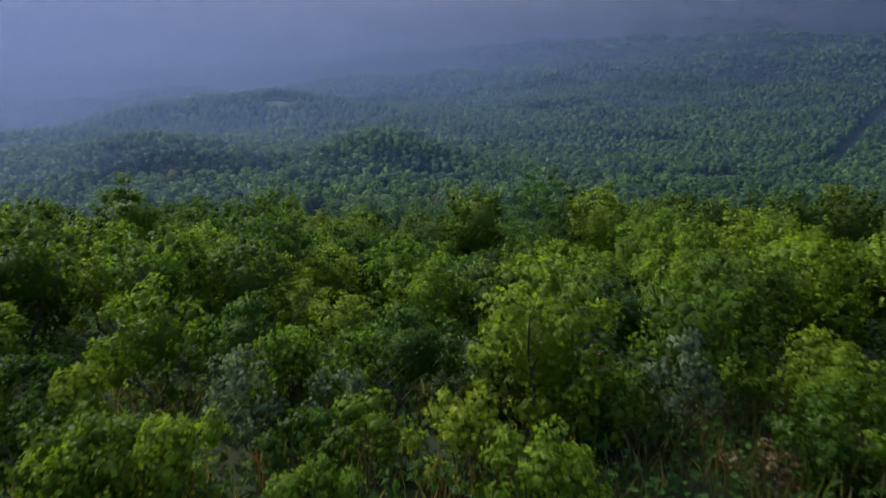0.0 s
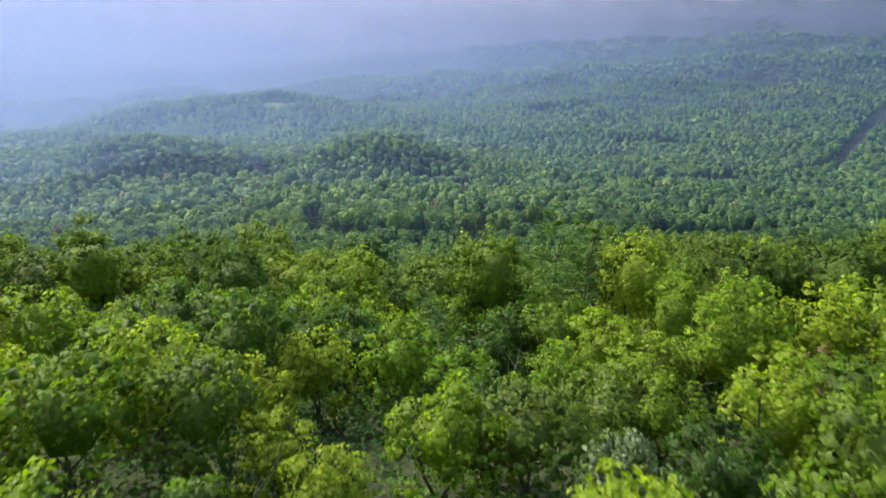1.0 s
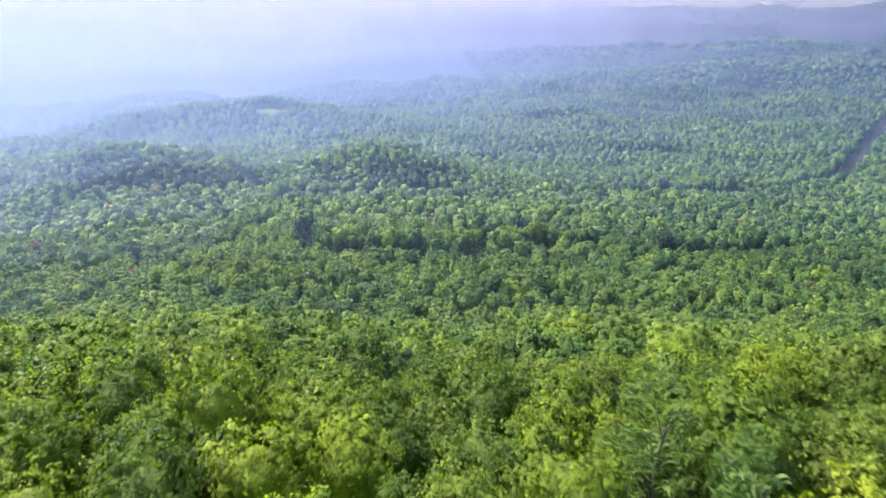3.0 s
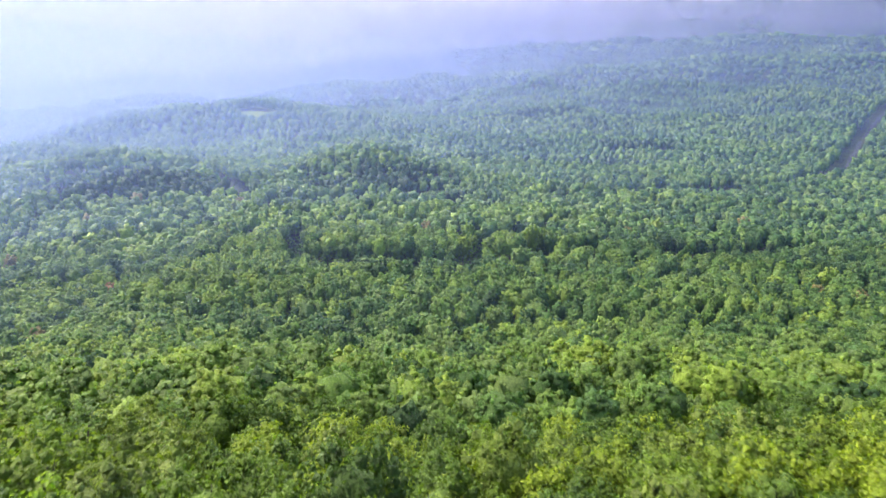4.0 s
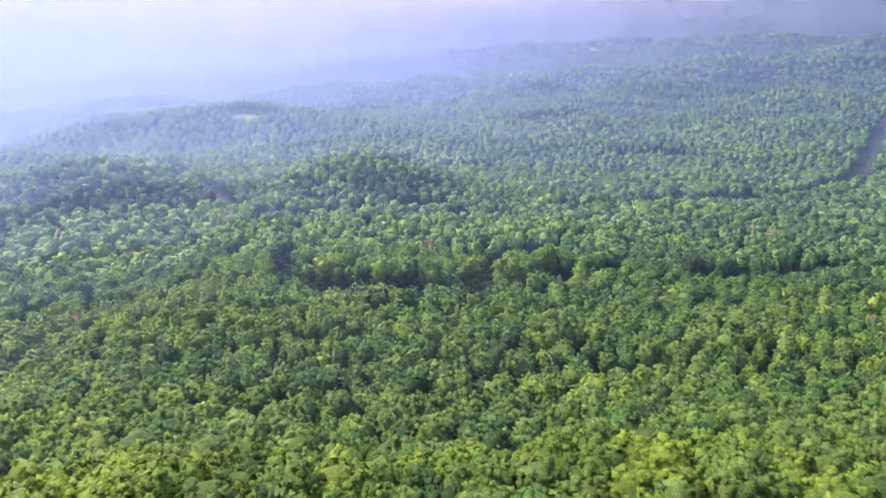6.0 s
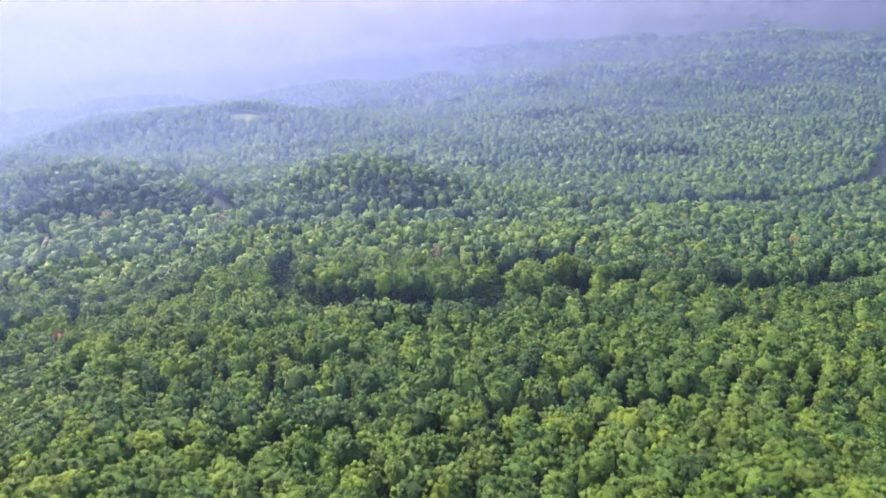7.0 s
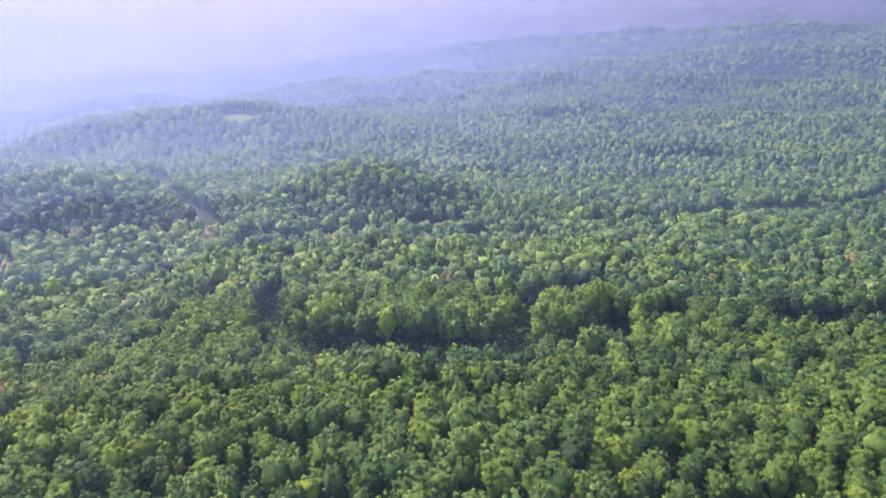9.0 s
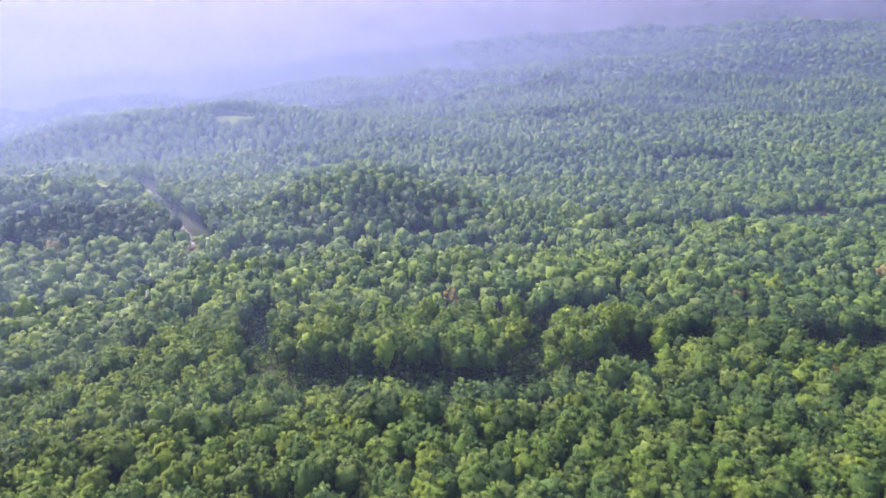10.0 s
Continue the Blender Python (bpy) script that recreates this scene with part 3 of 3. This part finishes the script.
SILVER = [tree_kind("silver_shrub", "shrub with pale silvery green leaves", "shrub", "shrubs on the hilltop", woody(nr, 2.6, 1.1, 0.03, 3, 4),
                    leafy(nr, 24, 1.3, 0.0, 2.9, 800, 0.16, 0.16, 0.3, 0.9, 0.4, 0.8), LEAF_SILVER)]
DEAD = [tree_kind("withered_shrub", "withered reddish-brown shrub among green bushes", "shrub", "shrubs on the hilltop", woody(nr, 2.2, 1.2, 0.03, 4, 5),
                  leafy(nr, 20, 1.2, 0.2, 2.3, 420, 0.15, 0.14, 0.28, 0.9, 0.0, 0.9), LEAF_DEAD)]
SCRUB = [tree_kind("scrub_oak", "small round-headed green oak on the hilltop", "tree", "small trees on the hilltop", woody(nr, 5.6, 2.0, 0.09, 5, 2),
                   domed(nr, 2.5, 0.0, 6.0, 46, 0.10, 0.22, 1700, 0.19, 0.7, False, 0.6, 0.6), LEAF_NEAR) for _ in range(5)]
SCRUB_Y = [tree_kind("scrub_birch", "small tree with bright yellow-green leaves", "tree", "small trees on the hilltop", woody(nr, 5.8, 1.8, 0.08, 5, 2),
                     domed(nr, 2.2, 0.0, 6.0, 46, 0.10, 0.22, 1600, 0.19, 0.7, False, 0.58, 0.6), LEAF_YELLOW) for _ in range(2)]
OAKS = [tree_kind("oak_tree", "tall green broadleaf tree with a lumpy crown", "tree", "broadleaf trees on the slope", woody(nr, 12, 2.6, 0.17, 7),
                  domed(nr, 3.7, 1.2, 13.4, 58, 0.10, 0.20, 1300, 0.28, 0.6, False, 0.76, 0.66), LEAF_SLOPE) for _ in range(8)]
TALL = [tree_kind("tall_tree", "tall round-headed green tree beside a shaded clearing", "tree", "tall trees by the clearing", woody(nr, 17, 3.0, 0.24, 7),
                  domed(nr, 5.4, 2.0, 19.5, 90, 0.09, 0.19, 420, 0.55, 0.5, False, 0.9), LEAF_SLOPE) for _ in range(3)]
OAKS_Y = [tree_kind("maple_tree", "broadleaf tree turning yellow-green", "tree", "broadleaf trees on the slope", woody(nr, 12, 2.4, 0.16, 7),
                    domed(nr, 3.5, 1.0, 12.8, 58, 0.10, 0.19, 1300, 0.27, 0.6, False, 0.72, 0.64), LEAF_YELLOW) for _ in range(2)]
PINE = [tree_kind("pine_tree", "tall dark pine with sweeping tiers of needles", "tree", "pines on the slope", woody(nr, 15, 1.5, 0.17, 9),
                  pine_crown(nr, 15.5, 3.4, 14, 40, 0.6), NEEDLES) for _ in range(3)]
USED = set()


def stand(kinds, x, y, size, yaw, tall=1.0):
    k = kinds[int(nr.integers(0, len(kinds)))]
    m = Matrix.Translation((x, y, float(ground(x, y)) - 0.05)) @ Matrix.Rotation(yaw, 4, "Z")
    sc = Matrix.Diagonal((size, size, size * tall, 1))
    if k.name not in USED:
        USED.add(k.name)
        k.matrix_basis = m @ sc
        return k
    keep = tuple(k.scale)
    k.scale = (size, size, size * tall)
    made = copy_thing(k, m)
    k.scale = keep
    return made


# trees that stand out: kinds, x, y, size, height
MARKED = [
    (SCRUB_Y, -6.2, 28.6, 0.72, 0.9), (SCRUB_Y, -12.5, 27.0, 0.8, 0.9), (SCRUB_Y, -4.6, 24.8, 0.62, 0.85), (SCRUB_Y, -3.0, 22.8, 0.6, 0.85), (SCRUB_Y, 0.2, 30.5, 0.72, 0.9), (SCRUB_Y, 8.2, 25.4, 0.86, 0.95), (SCRUB_Y, 10.6, 33.2, 1.0, 1.05),
    (SCRUB_Y, -10.6, 16.6, 0.55, 0.85), (SCRUB_Y, -12.8, 20.4, 0.66, 0.9), (SCRUB_Y, 9.4, 17.4, 0.55, 0.9),
    (SCRUB, -8.4, 36.0, 0.84, 0.95), (SCRUB, 1.0, 26.9, 0.66, 0.95), (SCRUB, 6.6, 19.3, 0.78, 0.95), (SCRUB, 5.9, 23.0, 0.66, 0.95), (SCRUB, -3.6, 35.6, 0.84, 0.95), (SCRUB, -9.6, 38.6, 0.95, 0.95),
    (OAKS_Y, 9.7, 44.6, 0.72, 1.04), (OAKS_Y, 12.8, 46.2, 0.66, 0.95), (OAKS_Y, 15.8, 45.2, 0.6, 0.95), (OAKS_Y, 11.0, 41.8, 0.52, 1.0),
    (PINE, 7.0, 46.0, 0.64, 1.0), (PINE, -1.1, 35.2, 0.36, 1.0), (PINE, -29.2, 70.0, 0.8, 1.0),
    # scrub oaks added on the sun's side so that their shadows darken the hollows
    (SCRUB, -9.6, 24.6, 0.85, 1.0), (SCRUB, -6.8, 25.8, 0.8, 1.0), (SCRUB, -0.4, 24.6, 0.72, 0.95), (SCRUB, 1.8, 25.4, 0.74, 0.9), (SCRUB, -7.5, 19.4, 0.7, 0.95), (SCRUB, -5.2, 20.2, 0.6, 1.0), (SCRUB, -0.6, 19.4, 0.6, 0.95), (SCRUB, 9.2, 22.6, 0.8, 1.0), (SCRUB, 11.8, 24.0, 0.86, 1.0),
    (SILVER, -2.3, 17.6, 0.7, 1.0), (SILVER, 5.7, 17.6, 0.9, 1.15), (SILVER, -9.2, 21.6, 0.8, 1.0), (SILVER, 3.8, 23.4, 0.9, 1.2), (SILVER, -8.4, 12.8, 0.6, 0.9), (SILVER, -4.4, 17.0, 0.8, 1.2), (SILVER, 0.6, 20.8, 0.7, 1.0),
    (TALL, 30.5, 357.5, 0.92, 0.95), (TALL, 35.5, 364.0, 0.85, 0.95), (TALL, 45.0, 358.5, 1.08, 1.08), (TALL, 50.5, 364.5, 1.0, 1.0), (TALL, 43.0, 367.5, 0.9, 0.96),
    (DEAD, 11.6, 30.0, 1.2, 1.3), (DEAD, 6.4, 14.6, 0.7, 0.9), (DEAD, 4.6, 20.6, 0.7, 0.9),
]


# bare hollows between the bushes: x, y, radius
HOLLOWS = [(-5.2, 17.2, 1.9), (0.8, 17.2, 1.4), (12.6, 21.4, 2.0), (-10.8, 19.0, 1.4), (-7.2, 22.9, 1.7), (1.9, 22.5, 1.5), (-5.0, 29.6, 1.6), (8.6, 29.2, 1.6), (-13.2, 28.6, 1.6), (-9.5, 33.0, 1.5), (2.5, 37.0, 1.5), (-17.0, 31.5, 1.6), (5.2, 13.4, 1.0)]


def zone_trees():
    for kinds, a, b, size, tall in MARKED:
        stand(kinds, a, b, size, a * 2.1, tall)

    def clear(a, b, gap):
        return min(math.hypot(a - m[1], b - m[2]) for m in MARKED) > gap and min(math.hypot(a - px, b - py) - g for px, py, g in HOLLOWS) > 0
    # brush at the front of the hilltop
    x, y = scatter(-17, 17, 9.0, 21, 1.75, 601, lambda a, b: np.abs(a) < 0.66 * b + 2)
    for a, b in zip(x, y):
        if nr.random() < (0.5 if b < 15 else 0.8) and clear(a, b, 1.5):
            stand(SHRUBS, a, b, nr.uniform(0.45, 0.85) + 0.02 * (b - 9), nr.uniform(0, 6.28), nr.uniform(0.75, 1.15))
    # small trees towards the brow
    x, y = scatter(-33, 33, 18.5, 47, 3.2, 602, lambda a, b: np.abs(a) < 0.66 * b + 3)
    for a, b in zip(x, y):
        if clear(a, b, 2.4):
            near = (b - 18) / 30
            kinds = SCRUB_Y if nr.random() < (0.26 if b < 34 else 0.1) else SCRUB
            stand(kinds, a, b, nr.uniform(0.55, 1.0) + 0.16 * near, nr.uniform(0, 6.28), nr.uniform(0.7, 1.02))
    # young trees that fill the brow between the taller ones
    x, y = scatter(-42, 42, 47, 64, 5.0, 604, lambda a, b: np.abs(a) < 0.62 * b + 2)
    for a, b in zip(x, y):
        if clear(a, b, 2.2):
            stand(SCRUB, a, b, nr.uniform(0.8, 1.1), nr.uniform(0, 6.28), nr.uniform(0.85, 1.1))
    # the steep slope below the brow
    x, y = scatter(-105, 105, 48, 112, 4.9, 603, lambda a, b: np.abs(a + 1) < 0.66 * b + 6)
    for a, b in zip(x, y):
        if clear(a, b, 2.8):
            u = nr.random()
            kinds = OAKS_Y if u < 0.07 else PINE if u < 0.085 else OAKS
            low = 0.68 + 0.32 * min(1, max(0, (b - 48) / 30))
            stand(kinds, a, b, nr.uniform(0.86, 1.16) * low, nr.uniform(0, 6.28), nr.uniform(0.88, 1.1))


zone_trees()
for kinds in (SHRUBS, SILVER, DEAD, SCRUB, SCRUB_Y, TALL, OAKS, OAKS_Y, PINE):
    for k in kinds:
        if k.name not in USED:
            for o in (*k.children_recursive, k):
                bpy.data.objects.remove(o)


# ---- rough grass at the front ----
def grass():
    r = np.random.default_rng(90)
    n = 6500
    x, y = r.uniform(-16, 16, n), r.uniform(7, 21, n)
    k = np.ones(n, bool)
    for px, py, g in HOLLOWS:
        k &= np.hypot(x - px, y - py) > g
    x, y, n = x[k], y[k], int(k.sum())
    h = r.uniform(0.4, 1.15, n) * (1 + 0.5 * lattice(x, y, 3, 4))
    a = r.uniform(0, 2 * math.pi, n)
    z = ground(x, y) - 0.03
    lean = r.normal(size=(n, 2)) * 0.22 * h[:, None]
    w = 0.035
    base = np.stack([x, y, z], 1)
    side = np.stack([np.cos(a) * w, np.sin(a) * w, np.zeros(n)], 1)
    mid = base + np.stack([lean[:, 0] * 0.4, lean[:, 1] * 0.4, h * 0.6], 1)
    top = base + np.stack([lean[:, 0], lean[:, 1], h], 1)
    v = np.stack([base, mid + side, top, mid - side], 1).reshape(-1, 3)
    t = np.clip(0.45 + 0.45 * lattice(x, y, 2.5, 9) + r.normal(size=n) * 0.12, 0, 1)
    tagged(new("grass", mesh_of("grass", v, np.arange(4 * n).reshape(n, 4), [GRASS], None, t)), "tall rough grass, partly dry and reddish", "grass", "", "stuff")


grass()


def undergrowth(name, label, x0, x1, y0, y1, n, size, up, seed):
    """Low leaves that cover the ground between the trunks."""
    r = np.random.default_rng(seed)
    x, y = r.uniform(x0, x1, n), r.uniform(y0, y1, n)
    near = np.min([np.hypot(x - px, y - py) - g for px, py, g in HOLLOWS], axis=0)
    k = (np.abs(x) < 0.66 * y + 12) & (r.random(n) < np.where(near < 0, 0.55, 1.0) * 1.0)
    x, y = x[k], y[k]
    c = np.stack([x, y, ground(x, y) + r.uniform(0.1, up, len(x))], 1)
    v, f, m = sprays(c, r.normal(size=c.shape) * 0.5 + (0, 0, 1), size, size * 0.8, r, 0.25)
    t = np.tile(np.clip(0.3 + 0.3 * lattice(x, y, 4, 6), 0, 1), 2)
    tagged(new(name, mesh_of(name, v, f, [LEAF_FOREST], None, t)), label, "undergrowth", "", "stuff")


undergrowth("brush", "tangled low green brush between the bushes", -32, 32, 7, 42, 46000, 0.25, 0.8, 95)
undergrowth("undergrowth", "shaded green undergrowth beneath the trees", -80, 80, 40, 112, 32000, 0.6, 1.2, 96)
undergrowth("clearing_brush", "dark low brush on the floor of the shaded clearing", -78, 64, 318, 398, 9000, 1.1, 2.2, 98)
undergrowth("forest_undergrowth", "dark green undergrowth of the valley woods", -280, 280, 110, 470, 42000, 2.2, 2.2, 97)


# ---- curved sheets that stand in for the valley haze ----
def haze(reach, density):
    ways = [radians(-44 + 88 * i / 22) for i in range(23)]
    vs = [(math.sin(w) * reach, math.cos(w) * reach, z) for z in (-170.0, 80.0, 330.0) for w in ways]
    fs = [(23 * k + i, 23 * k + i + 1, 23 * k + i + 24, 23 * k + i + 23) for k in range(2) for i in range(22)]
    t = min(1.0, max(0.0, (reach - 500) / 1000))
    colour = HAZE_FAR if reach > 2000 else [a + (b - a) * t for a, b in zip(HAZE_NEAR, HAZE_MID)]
    mat = haze_sheet("haze_sheet", density, colour, 420.0 if reach > 2000 else 150.0)
    tagged(new("haze", mesh_of("haze", vs, fs, [mat], soft=True)), "thin translucent sheet added in place of blue-lilac haze over the wooded valley", "haze", "layers of haze", "structure")


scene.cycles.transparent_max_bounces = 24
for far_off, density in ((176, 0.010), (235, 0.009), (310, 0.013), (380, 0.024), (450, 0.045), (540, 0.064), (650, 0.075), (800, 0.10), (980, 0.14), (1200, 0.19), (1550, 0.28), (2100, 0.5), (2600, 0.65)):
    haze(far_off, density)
